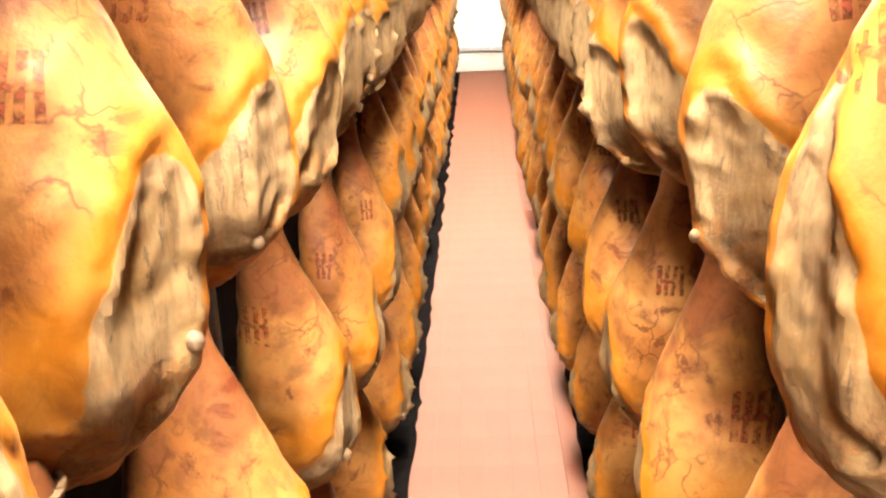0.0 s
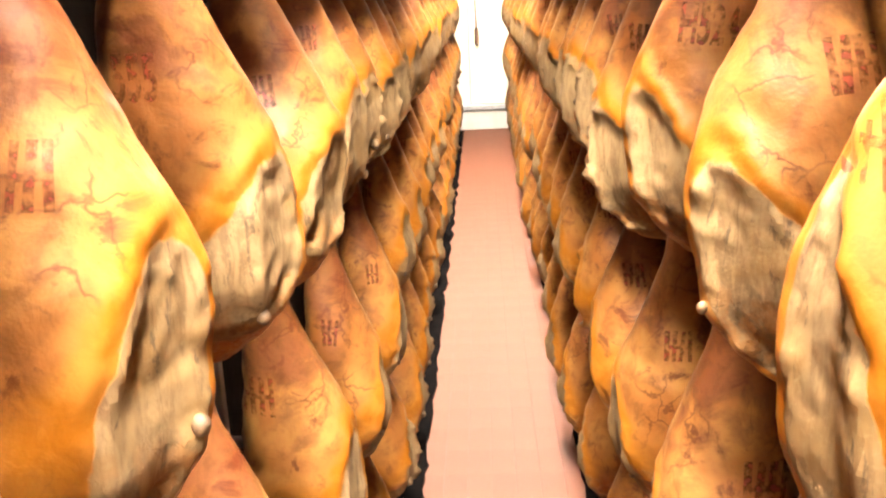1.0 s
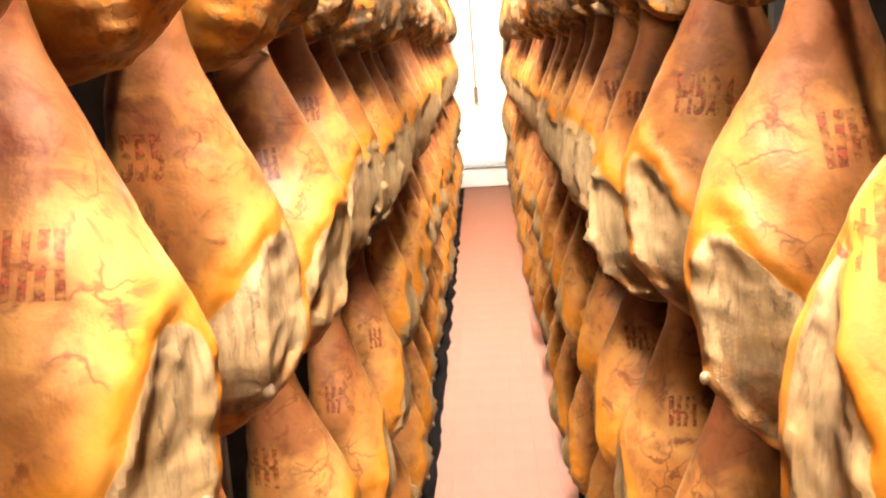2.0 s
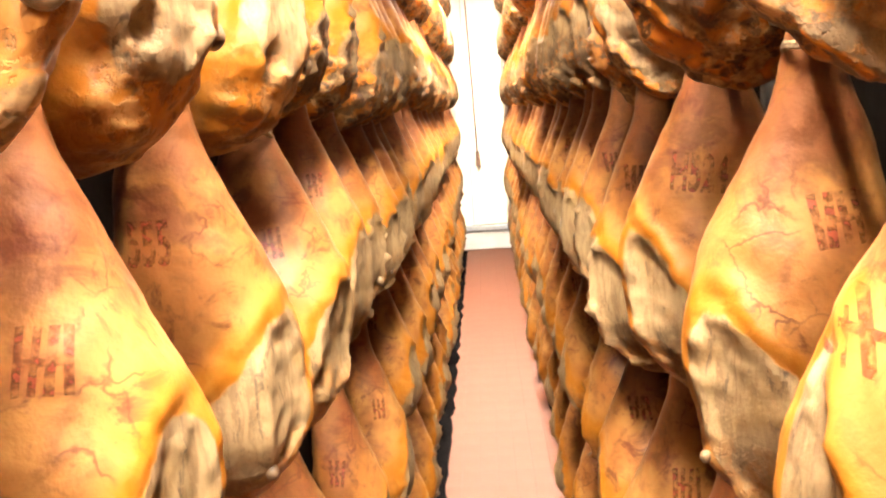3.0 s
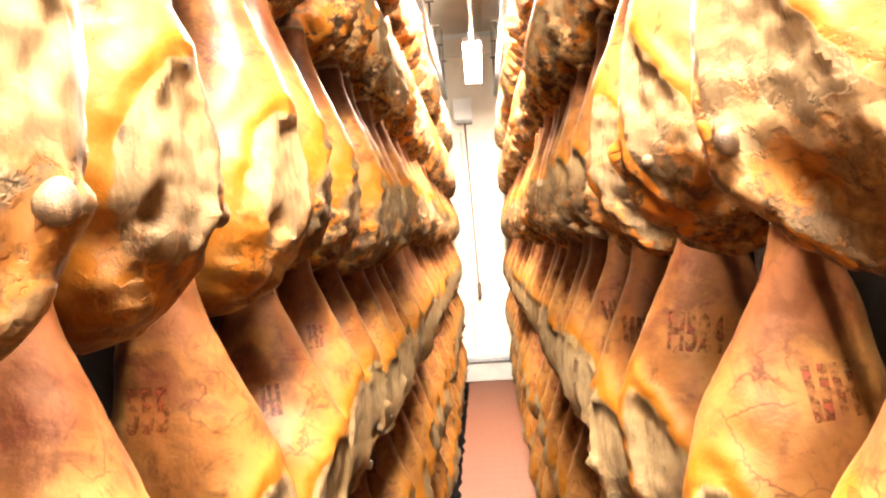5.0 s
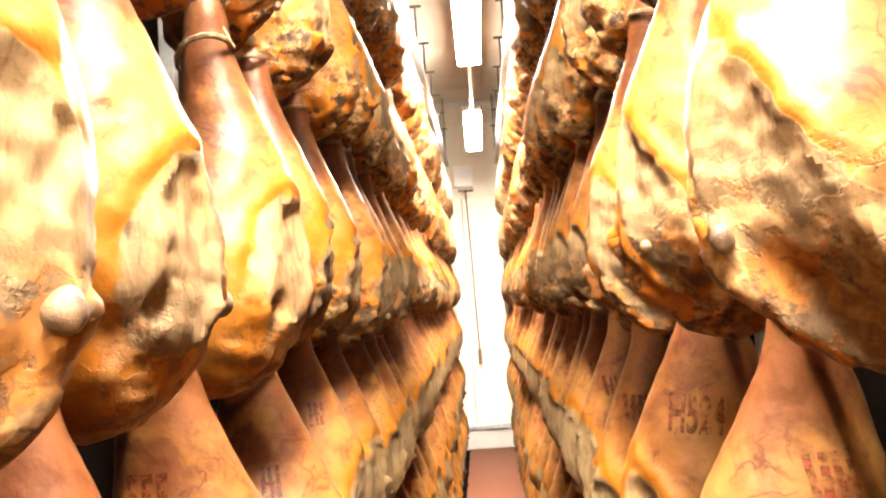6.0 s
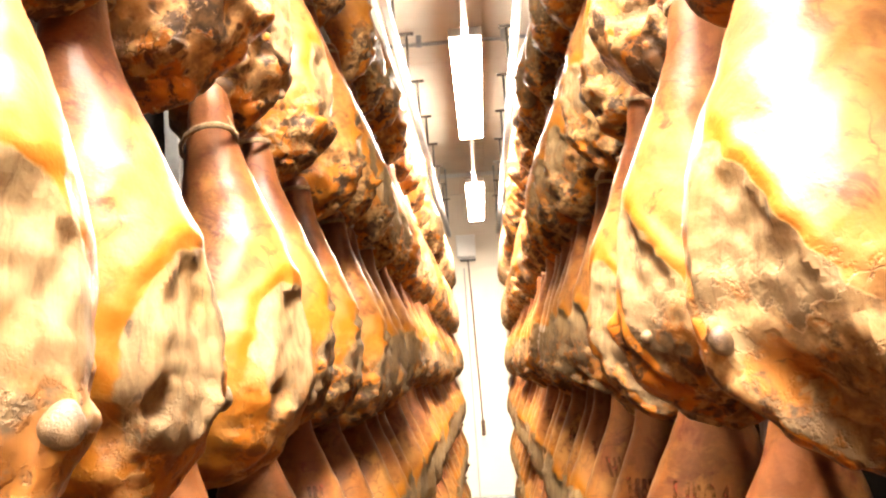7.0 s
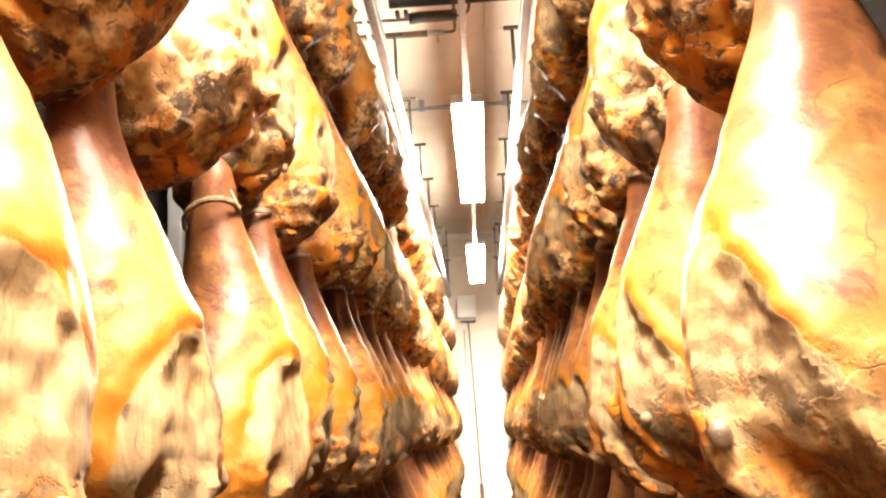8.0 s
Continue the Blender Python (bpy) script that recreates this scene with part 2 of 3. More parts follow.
def soft_keys(s, keys):
    """Keys joined by a curve without kinks."""
    k = np.array(S_KEYS)
    wide = [np.interp(np.clip(s + d, S_KEYS[0], S_KEYS[-1]), k, keys) for d in (-0.018, -0.009, 0, 0.009, 0.018)]
    edge = smooth(0.68, 0.655, s) * smooth(-0.06, -0.03, s)
    return np.interp(s, k, keys) * (1 - edge) + edge * np.mean(wide, axis=0)


def fbm(p, seed):
    return noise.fractal(Vector(p) + Vector((seed * 7.3, seed * 3.1, seed * 5.7)), 1.0, 2.1, 4)


def ham_shape(seed, rings, sides, mirror, swing, crust=0.4, face_size=None, lumps=(), bulk=(1.0, 1.0)):
    """Points of one ham that hangs from its shank at the origin. Its belly leans to +x; the cut face is turned from there by swing degrees."""
    r = random.Random(seed)
    fat_w, lean, plump = r.uniform(0.94, 1.06), r.uniform(-0.05, 0.05), r.uniform(0.92, 1.06)
    cw, ch, cz, ct = r.uniform(0.088, 0.104) + (0 if mirror else 0.012), r.uniform(0.158, 0.180) + (0 if mirror else 0.012), r.uniform(0.505, 0.525), r.uniform(-0.32, -0.12) if mirror else r.uniform(-0.45, -0.25)
    ragged = 0.20
    if face_size:
        cw, ch, cz, ct = face_size
        fat_w, plump, ragged = 1.0, 1.0, 0.10
    slope = r.uniform(-0.06, 0.04)
    hy, hz = r.choice((-1, 1)) * r.uniform(0.03, 0.06), r.uniform(0.06, 0.11)
    s1 = np.concatenate([np.linspace(-0.06, 0.653, rings - rings // 6, endpoint=False), 0.653 + 0.045 * np.sin(np.linspace(0, math.pi / 2, rings // 6))])
    phi = np.linspace(-math.pi, math.pi, sides, endpoint=False)
    s, p = np.meshgrid(s1, phi, indexing="ij")
    a_in, a_out, b = soft_keys(s, IN_KEYS) * plump, soft_keys(s, OUT_KEYS) * plump, soft_keys(s, WIDE_KEYS) * fat_w
    grown = smooth(-0.02, 0.12, s)
    upper = grown * (1 - 0.8 * smooth(0.36, 0.50, s))
    a_in, a_out = a_in * (1 + (bulk[0] - 1) * upper), a_out * (1 + (bulk[1] - 1) * grown)
    c, si = np.cos(p), np.sin(p)
    x = np.where(c > 0, a_in, a_out) * np.sign(c) * np.abs(c) ** 0.92
    y = b * np.sign(si) * np.abs(si) ** 0.92
    z = -s
    y += lean * s * s * 1.5 + 0.02 * np.sin(5 * s + seed)
    x -= 0.02 * smooth(0.48, 0.69, s)
    n1 = np.zeros_like(x)
    n2 = np.zeros_like(x)
    n3 = np.zeros_like(x)
    n4 = np.zeros_like(x)
    for i in range(x.shape[0]):
        for j in range(x.shape[1]):
            q = (x[i, j], y[i, j], z[i, j])
            n1[i, j] = fbm([v * 7 for v in q], seed)
            n2[i, j] = fbm([v * 31 for v in q], seed + 50)
            n4[i, j] = abs(noise.noise(Vector(q) * 15 + Vector((seed * 1.7, 0, seed * 2.9))))
            n3[i, j] = fbm((q[0] * 40, q[1] * 34, q[2] * 14), seed + 90)
    round_face = np.cos(p - radians(swing))
    side_mask = smooth(0.4 - 0.4 * crust, 0.95 - 0.3 * crust, round_face) if mirror else smooth(-0.3, 0.5, round_face)
    side_mask = np.maximum(side_mask, crust * (0.6 + 0.8 * n1))
    low = smooth(0.48 - 0.08 * crust, 0.58 - 0.03 * crust, s) * np.clip(0.08 + 0.92 * side_mask, 0, 1)
    low = low * min(1.0, 0.35 + 0.9 * crust)
    push = 0.009 * n1 * smooth(0.05, 0.3, s) + (0.0012 + (0.008 if rings > 80 else 0.018) * low) * n2 + 0.042 * low * (n4 - 0.16)
    nx, ny = c, si
    x, y = x + nx * push, y + ny * push
    z = z + 0.012 * low * n2
    # the cut face: a long oval, pointed at the top, sunk behind a lip of fat
    ca, sa = math.cos(radians(swing)), math.sin(radians(swing))
    xr, yr = x * ca + y * sa, y * ca - x * sa
    zz = z + cz
    yy = yr - ct * zz
    half = cw * np.where(zz > 0, 1 - (0.12 if mirror else 0.30) * np.clip(zz / ch, 0, 1) ** 1.5, 1.0)
    power = np.where(zz > 0, 2.8 if mirror else 2.2, 2.0)
    e = (np.abs(yy / half) ** power + np.abs(zz / ch) ** power) ** (1 / power)
    e = np.where(xr > 0.03, e, 9.0) + ragged * n1 + 0.04 * n2
    belly = 1 / np.sqrt((ca / np.maximum(a_in, 0.02)) ** 2 + (sa / np.maximum(b, 0.02)) ** 2)
    face = belly - (0.009 if mirror else 0.005) + slope * zz - 0.008 * (1 - np.clip(e, 0, 1) ** 2) + 0.0024 * n3 + (0.002 + 0.008 * crust) * n2
    face -= 0.034 * np.exp(-((yy - hy) ** 2 + (zz + hz) ** 2) / 0.024 ** 2)
    if not mirror:
        face = face - (0.03 + 0.3 * crust) * np.clip(-zz - 0.02, 0, 1)
    k = smooth(1.06, 0.66, e)
    xr = xr * (1 - k) + np.minimum(xr + 0.014, face) * k
    rim = np.exp(-((e - 1.20) / 0.15) ** 2) * smooth(-ch * 1.1, 0.0, zz)
    xr = xr + 0.008 * rim * (1 - 0.7 * crust)
    xr = xr + (0.006 if rings > 80 else 0.038) * np.clip(n2 - 0.05, 0, 0.6) * np.exp(-((e - 0.95) / 0.16) ** 2)
    x, y = xr * ca - yr * sa, xr * sa + yr * ca
    fat = np.clip(1.0 * np.exp(-((np.maximum(e, 1.0) - 1.0) / 0.42) ** 2) + 0.68 * smooth(0.30, 0.54, s), 0, 1.2)
    mould = smooth(0.48 - 0.08 * crust, 0.58 - 0.03 * crust, s) if mirror else smooth(0.50 - 0.12 * crust, 0.58 - 0.06 * crust, s)
    mould = mould * np.clip(0.04 + 0.96 * side_mask, 0, 1) * min(1.0, 0.4 + 0.9 * crust)
    if mirror:
        y = -y
    for lx, ly, lz, radius, amount in lumps:
        near = np.exp(-((x - lx) ** 2 + (y - ly) ** 2 + (z - lz) ** 2) / radius ** 2)
        x, y = x + amount * near * c, y + amount * near * si * (-1 if mirror else 1)
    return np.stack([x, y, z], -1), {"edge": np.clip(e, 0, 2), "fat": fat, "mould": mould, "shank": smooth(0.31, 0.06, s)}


def grid_mesh(name, pts, use, marks, flip):
    """A mesh of the grid cells that use marks, with its marks for the material."""
    n, m = pts.shape[:2]
    faces = []
    for i in range(n - 1):
        for j in range(m):
            if use[i, j]:
                quad = (i * m + j, (i + 1) * m + j, (i + 1) * m + (j + 1) % m, i * m + (j + 1) % m)
                faces.append(quad[::-1] if flip else quad)
    if use[0].all():
        faces.append(tuple(range(m))[::-1] if flip else tuple(range(m)))
    seen = sorted({v for f in faces for v in f})
    index = {v: i for i, v in enumerate(seen)}
    flat = pts.reshape(-1, 3)[seen]
    me = bpy.data.meshes.new(name)
    me.from_pydata([tuple(v) for v in flat.tolist()], [], [tuple(index[v] for v in f) for f in faces])
    for key, values in marks.items():
        me.attributes.new(key, "FLOAT", "POINT").data.foreach_set("value", values.reshape(-1)[seen].astype(np.float32))
    me.shade_smooth()
    me.materials.append(HAM)
    return me


def make_ham(seed, rings, sides, side, swing, label, writing=None, crust=0.4, face_size=None, lumps=(), bone=None, low_cord=False, bulk=(1.0, 1.0)):
    """One ham for a row on that side of the aisle: rind, cut face, knuckle bone, brand and cord under an empty at its hook."""
    mirror = side < 0
    pts, marks = ham_shape(seed, rings, sides, mirror, swing, crust, face_size, lumps, bulk)
    in_cut = marks["edge"] < 0.9
    cell = in_cut & np.roll(in_cut, -1, 1)
    cell[:-1] &= in_cut[1:] & np.roll(in_cut, -1, 1)[1:]
    ham = tagged(new("cured_ham"), label, "ham", "hams on the racks")
    for name, use, text in (("rind", ~cell, ""), ("cut_face", cell, "grey mould-dusted lean face")):
        ob = new(name, grid_mesh(name, pts, use, marks, mirror))
        ob.parent = ham
        tagged(ob, text)
        if name == "rind":
            if writing is not False:
                brand(ob, -1 if mirror else 1, writing, seed).parent = ham
    r = random.Random(seed + 5)
    fine = rings > 50
    bm = bmesh.new()
    bmesh.ops.create_icosphere(bm, subdivisions=3 if fine else 2, radius=bone[3] if bone else r.uniform(0.008, 0.014))
    for v in bm.verts:
        v.co *= 1 + 0.32 * noise.noise(v.co * 55 + Vector((seed, 0, 0)))
        v.co.z *= 1.15
    turn, flat = radians(swing), r.uniform(-0.05, 0.05)
    reach = 1 / math.sqrt((math.cos(turn) / 0.187) ** 2 + (math.sin(turn) / 0.16) ** 2) - (0.043 if mirror else 0.058)
    at = Vector((reach * math.cos(turn) - flat * math.sin(turn), reach * math.sin(turn) + flat * math.cos(turn), r.uniform(-0.60, -0.555)))
    at.y *= -1 if mirror else 1
    if bone:
        at = Vector(bone[:3])
    # seat the bone in the flesh
    size = bone[3] if bone else 0.01
    seat = Vector(min(pts.reshape(-1, 3).tolist(), key=lambda p: (Vector(p) - at).length_squared))
    if bone or at.xy.length > seat.xy.length:
        at = seat + (at - seat) * min(1.0, 0.3 * size / max((at - seat).length, 1e-4))
    bmesh.ops.translate(bm, vec=at, verts=bm.verts)
    for f in bm.faces:
        f.smooth = True
    part("knuckle_bone", bm, BONE, ham, "pale rounded bone end")
    turns, ring, drop = [], 0.043, 0.022
    if low_cord:
        ring, drop = 0.053, -0.055
    for k in range(29 if fine else 15):
        a = k * math.tau * 2 / (28 if fine else 14)
        turns.append((ring * math.cos(a), ring * math.sin(a), drop + (0.015 * math.cos(a) - 0.022 * math.sin(a) if low_cord else 0.004 * math.cos(a)) - 0.004 * k / 14))
    turns += [(0.02, 0.0, 0.03), (0.0, 0.0, 0.05), (0.0, 0.0, 0.075)]
    part("cord", rod_bm(turns, 0.0042, 6 if fine else 4), CORD, ham, "twisted cord round the shank")
    return ham


LABELS = ("dry-cured ham with orange rind and grey cut face", "dry-cured ham, golden fat round a mould-grey face")

# hams that the camera passes nearest: tier, hook y, x shift, z shift, turn, size, swing of the cut face,
# and half width, half height, depth under the hook and slant of that face
NEAR_L = [
    (-1, 1.38, 0.01, 0.0, 0, 1.0, 8, 0.070, 0.170, 0.52, -0.15), (-1, 1.95, 0.018, 0.0, 0, 1.0, 7, 0.068, 0.170, 0.52, -0.15),
    (-1, 2.52, 0.030, -0.045, 0, 1.0, 6, 0.068, 0.170, 0.52, -0.15), (-1, 3.16, 0.03, -0.07, 0, 1.0, 6, 0.068, 0.170, 0.52, -0.15),
    (0, 1.01, -0.018, 0.043, 0, 1.08, 19, 0.078, 0.158, 0.488, -0.20), (0, 1.51, 0.008, 0.03, 0, 1.0, 14, 0.090, 0.150, 0.482, -0.20),
    (0, 2.00, 0.010, 0.0, 0, 1.0, 14, 0.092, 0.130, 0.470, -0.20), (0, 2.50, 0.008, 0.03, 0, 1.0, 13, 0.095, 0.170, 0.51, -0.2),
    (1, 0.77, 0.012, 0.018, 0, 1.08, 44, 0.120, 0.180, 0.50, -0.1), (1, 1.18, 0.020, -0.043, 0, 0.96, 14, 0.092, 0.130, 0.462, -0.20), (1, 1.76, 0.020, -0.02, 0, 1.0, 13, 0.092, 0.130, 0.462, -0.20),
    (2, 1.08, 0.0, -0.03, 0, 1.0, 8, 0.065, 0.110, 0.44, -0.1), (2, 1.45, 0.03, -0.06, 0, 1.0, 10, 0.065, 0.110, 0.44, -0.1), (2, 1.88, 0.0, 0.0, 0, 1.0, 12, 0.065, 0.110, 0.44, -0.1), (2, 2.38, 0.0, 0.0, 0, 1.0, 12, 0.065, 0.110, 0.44, -0.1),
    (0, 0.50, 0.05, 0.0, 0, 1.0, 24, 0.092, 0.178, 0.51, -0.20),
]
NEAR_R = [
    (-1, 1.70, -0.01, 0.0, 0, 1.0, 6, 0.065, 0.170, 0.52, -0.15), (-1, 2.22, -0.01, 0.0, 0, 1.0, 6, 0.062, 0.170, 0.52, -0.15), (-1, 2.66, -0.015, 0.0, 0, 1.0, 5, 0.065, 0.170, 0.52, -0.15),
    (0, 0.78, -0.04, 0.05, 0, 1.0, 8, 0.065, 0.215, 0.49, -0.15), (0, 1.42, 0.02, 0.015, 0, 1.0, 40, 0.098, 0.180, 0.51, -0.35), (0, 1.95, -0.002, 0.06, 0, 1.0, 40, 0.088, 0.180, 0.51, -0.35),
    (1, 1.06, -0.026, 0.02, 0, 1.0, 38, 0.092, 0.190, 0.51, -0.45), (1, 1.60, -0.036, 0.035, 0, 1.0, 38, 0.078, 0.185, 0.51, -0.45), (1, 2.14, -0.025, 0.02, 0, 1.0, 38, 0.080, 0.180, 0.51, -0.4),
    (2, 1.30, 0.0, -0.03, 0, 1.0, 40, 0.070, 0.110, 0.45, -0.2), (2, 1.80, -0.01, -0.03, 0, 1.0, 40, 0.070, 0.110, 0.45, -0.2),
]
# bone ends that stick out under the cut faces: place and radius
BONES = {(-1, 8): (-0.276, 0.696, 2.317, 0.016), (-1, 9): (-0.308, 1.262, 2.326, 0.017), (-1, 10): (-0.294, 1.816, 2.306, 0.014), (-1, 12): (-0.332, 1.50, 2.956, 0.020),
         (-1, 4): (-0.303, 1.006, 1.706, 0.010), (-1, 7): (-0.275, 2.58, 1.662, 0.012), (1, 4): (0.290, 1.371, 1.694, 0.009), (1, 6): (0.284, 0.99, 2.35, 0.013), (1, 7): (0.275, 1.501, 2.358, 0.009)}
# pits and rolls of fat on single hams: place, radius, depth (negative) or height
LUMPS = {(-1, 9): ((-0.37, 1.04, 2.285, 0.034, -0.085), (-0.37, 1.04, 2.20, 0.07, 0.030)), (-1, 10): ((-0.37, 1.62, 2.19, 0.06, 0.022),),
         (-1, 8): ((-0.29, 0.655, 2.375, 0.032, -0.05),), (-1, 6): ((-0.33, 1.88, 1.58, 0.05, 0.03),)}
# how much fuller a ham is towards the aisle and towards the rack
BULK = {(-1, 4): (1.15, 1.2), (-1, 5): (1.02, 1.55), (-1, 6): (1.18, 1.35), (-1, 7): (1.08, 1.2), (1, 3): (1.1, 1.4), (1, 4): (1.22, 1.6), (1, 5): (1.16, 1.7), (1, 0): (1.0, 1.3), (1, 6): (1.0, 1.8), (1, 7): (1.0, 1.4), (-1, 0): (1.2, 1.5), (-1, 2): (0.93, 0.75), (-1, 3): (0.93, 0.75)}
CRUST = {(-1, 8): 0.6, (-1, 10): 0.25}
LOW_CORDS = {(-1, 10), (-1, 6)}
# burnt marks: the writing, or "" where it cannot be read; place across and under the hook, height, strokes
WRITING = {**{(side, k): False for side, k in ((-1, 8), (-1, 9), (-1, 10), (1, 6), (1, 7), (1, 8), (-1, 0))}, (-1, 5): ("555", -0.018, -0.215, 0.068, 3), (1, 5): ("H524", 0.044, -0.23, 0.072, 4), (-1, 4): ("", 0.075, -0.25, 0.060, 4), (-1, 6): ("", 0.055, -0.255, 0.062, 3),
           (-1, 7): ("", 0.064, -0.211, 0.060, 3), (1, 4): ("", -0.005, -0.214, 0.075, 4), (1, 3): ("", 0.15, -0.25, 0.065, 4), (-1, 1): ("", -0.015, -0.226, 0.080, 4),
           (-1, 2): ("", 0.028, -0.248, 0.065, 3), (-1, 3): ("", 0.069, -0.26, 0.065, 3), (1, 0): ("", -0.03, -0.30, 0.085, 4), (1, 1): ("", 0.02, -0.241, 0.07, 4)}


def brand(rind, way, mark, seed):
    """A burnt mark laid on the rind where it faces down the aisle: the given writing, or plain bars where it cannot be read."""
    r = random.Random(seed + 9)
    bm = bmesh.new()
    writing, across_at, under, tall, strokes = mark or ("", r.uniform(-0.01, 0.02) + (0.03 if way > 0 else 0), -0.185 - r.uniform(0, 0.06), 0.062, r.choice((3, 4)))
    if writing:
        curve = bpy.data.curves.new("writing", "FONT")
        curve.body, curve.size, curve.align_x, curve.align_y = writing, 1.0, "CENTER", "CENTER"
        curve.offset = 0.03
        holder = new("writing", curve)
        bpy.context.view_layer.update()
        flat = bpy.data.meshes.new_from_object(holder)
        bm.from_mesh(flat)
        bpy.data.objects.remove(holder)
        bpy.data.curves.remove(curve)
        bpy.data.meshes.remove(flat)
        high = max(v.co.y for v in bm.verts) - min(v.co.y for v in bm.verts)
        bmesh.ops.scale(bm, vec=(0.50 * tall / high, tall / high, 1), verts=bm.verts)
    else:
        # leaning bars, joined across the middle
        last, step = None, 0.24 * tall
        for k in range(strokes):
            x, w, lean = (k - strokes / 2 + 0.25) * step, r.uniform(0.12, 0.17) * tall, r.uniform(-0.05, 0.05) * tall
            rows = [[bm.verts.new((x + sx * w / 2 + lean * sy, sy * tall * r.uniform(0.46, 0.5), 0)) for sx in (-1, 1)] for sy in (-1, -0.15, 0.1, 1)]
            for a, b in zip(rows, rows[1:]):
                bm.faces.new((a[0], a[1], b[1], b[0]))
            if last:
                bm.faces.new((last[1][1], rows[1][0], rows[2][0], last[2][1]))
            last = rows
    bmesh.ops.triangulate(bm, faces=bm.faces[:])
    bmesh.ops.subdivide_edges(bm, edges=bm.edges[:], cuts=2, use_grid_fill=True)
    bmesh.ops.triangulate(bm, faces=bm.faces[:])
    tree = BVHTree.FromPolygons([v.co for v in rind.data.vertices], [p.vertices for p in rind.data.polygons])
    ray = Vector((-0.25 if mark else 0.12, -way, 0)).normalized()
    across = Vector((ray.y, -ray.x, 0))
    middle = Vector((across_at, 0, under)) - ray * (0.08 / abs(ray.y))
    middle.x = across_at
    tilt = r.uniform(-0.12, 0.12)
    gone = []
    for v in bm.verts:
        u, w = v.co.x - tilt * v.co.y, v.co.y + tilt * v.co.x
        hit = tree.ray_cast(middle + across * u + Vector((0, 0, w)) - ray * 0.4, ray)
        if hit[0] is None:
            gone.append(v)
        else:
            v.co = hit[0] - ray * 0.0011
    bmesh.ops.delete(bm, geom=gone, context="VERTS")
    return part("brand_mark", bm, BRAND, None, "burnt dark red brand")


def hang(kind, x, y, z, yaw, size=1.0):
    """Hang a copy of a ham by its shank."""
    return copy_thing(kind, Matrix.LocRotScale((x, y, z), Euler((0, 0, radians(yaw))), (size, size, size)))


def hang_all():
    for side, rows in ((-1, NEAR_L), (1, NEAR_R)):
        pools = {}
        for band, (crust, cut) in enumerate(((0.05, (0.065, 0.175, 0.51, -0.15)), (0.9, None), (0.95, (0.07, 0.115, 0.45, -0.1)))):
            base = (0, 4) if band == 0 else (2, 6) if side < 0 else (28, 6)
            for far, rings, sides, count in ((False, 60, 60, 3), (True, 46, 44, 4)):
                label = "dry-cured ham hanging in a row down the aisle" if far else None
                pools[band, far] = [make_ham((80 if far else 40) + 3 * side + 7 * k + 100 * band, rings, sides, side, base[0] + base[1] * k, label or LABELS[k % 2], False if band else None, crust, cut, bulk=(0.88, 0.65) if band == 0 else (1.0, 1.0)) for k in range(count)]
        pools[3, False] = [make_ham(47 + 7 * k, 60, 60, side, 28 + 6 * k if side > 0 else 12 + 5 * k, LABELS[k % 2], None, 0.1) for k in range(3)]
        pools[3, True] = [make_ham(87 + 7 * k, 46, 44, side, 28 + 5 * k if side > 0 else 12 + 4 * k, "dry-cured ham hanging in a row down the aisle", None, 0.1) for k in range(4)]
        hook, face = (HOOK_L, 0) if side < 0 else (HOOK_R, 180)
        start = {}
        for k, (tier, y, dx, dz, turn, size, swing, *cut) in enumerate(rows):
            at = Matrix.LocRotScale((hook + dx, y, HOOK_Z + tier * PITCH + dz), Euler((0, 0, radians(face + turn))), (size, size, size))
            back = at.inverted()
            lumps = [(*(back @ Vector(p[:3])), *p[3:]) for p in LUMPS.get((side, k), ())]
            bone = BONES.get((side, k))
            ham = make_ham(200 + 31 * side + 3 * k, 110, 110, side, swing, LABELS[k % 2], WRITING.get((side, k)), CRUST.get((side, k), (0.0, 0.1, 0.22 if side < 0 else 0.6, 0.95)[tier + 1]), cut,
                           lumps, bone and (*(back @ Vector(bone[:3])), bone[3]), (side, k) in LOW_CORDS, BULK.get((side, k), (1.0, 1.0)))
            ham.matrix_basis = at
            start.setdefault(tier, []).append(y)
        for tier in range(-2, 4):
            have = start.get(tier, [2.2 + rng.uniform(-0.1, 0.1)])
            places, y = ([] if tier in start else [have[0]]), min(have)
            while y > -0.7:
                y -= rng.uniform(0.46, 0.55)
                places.append(y)
            y = max(have)
            while y < 9.9:
                y += rng.uniform(0.46, 0.56) + (0.10 if tier < 0 else -0.045 if tier == 1 else 0.0)
                places.append(y)
            for yy in places:
                band = 3 if tier == 0 else min(max(tier, 0), 2)
                kind = rng.choice(pools[band, not -0.2 < yy < 3.6])
                back = side * (-0.015, -0.02)[tier + 2] if tier < 0 else 0.0
                hang(kind, hook + back + rng.uniform(-0.02, 0.02), yy, HOOK_Z + tier * PITCH + rng.uniform(-0.025, 0.025), face + rng.uniform(-8, 8), rng.uniform(0.95, 1.04))
        for ob in itertools.chain(*pools.values()):
            for o in (*ob.children_recursive, ob):
                bpy.data.objects.remove(o)


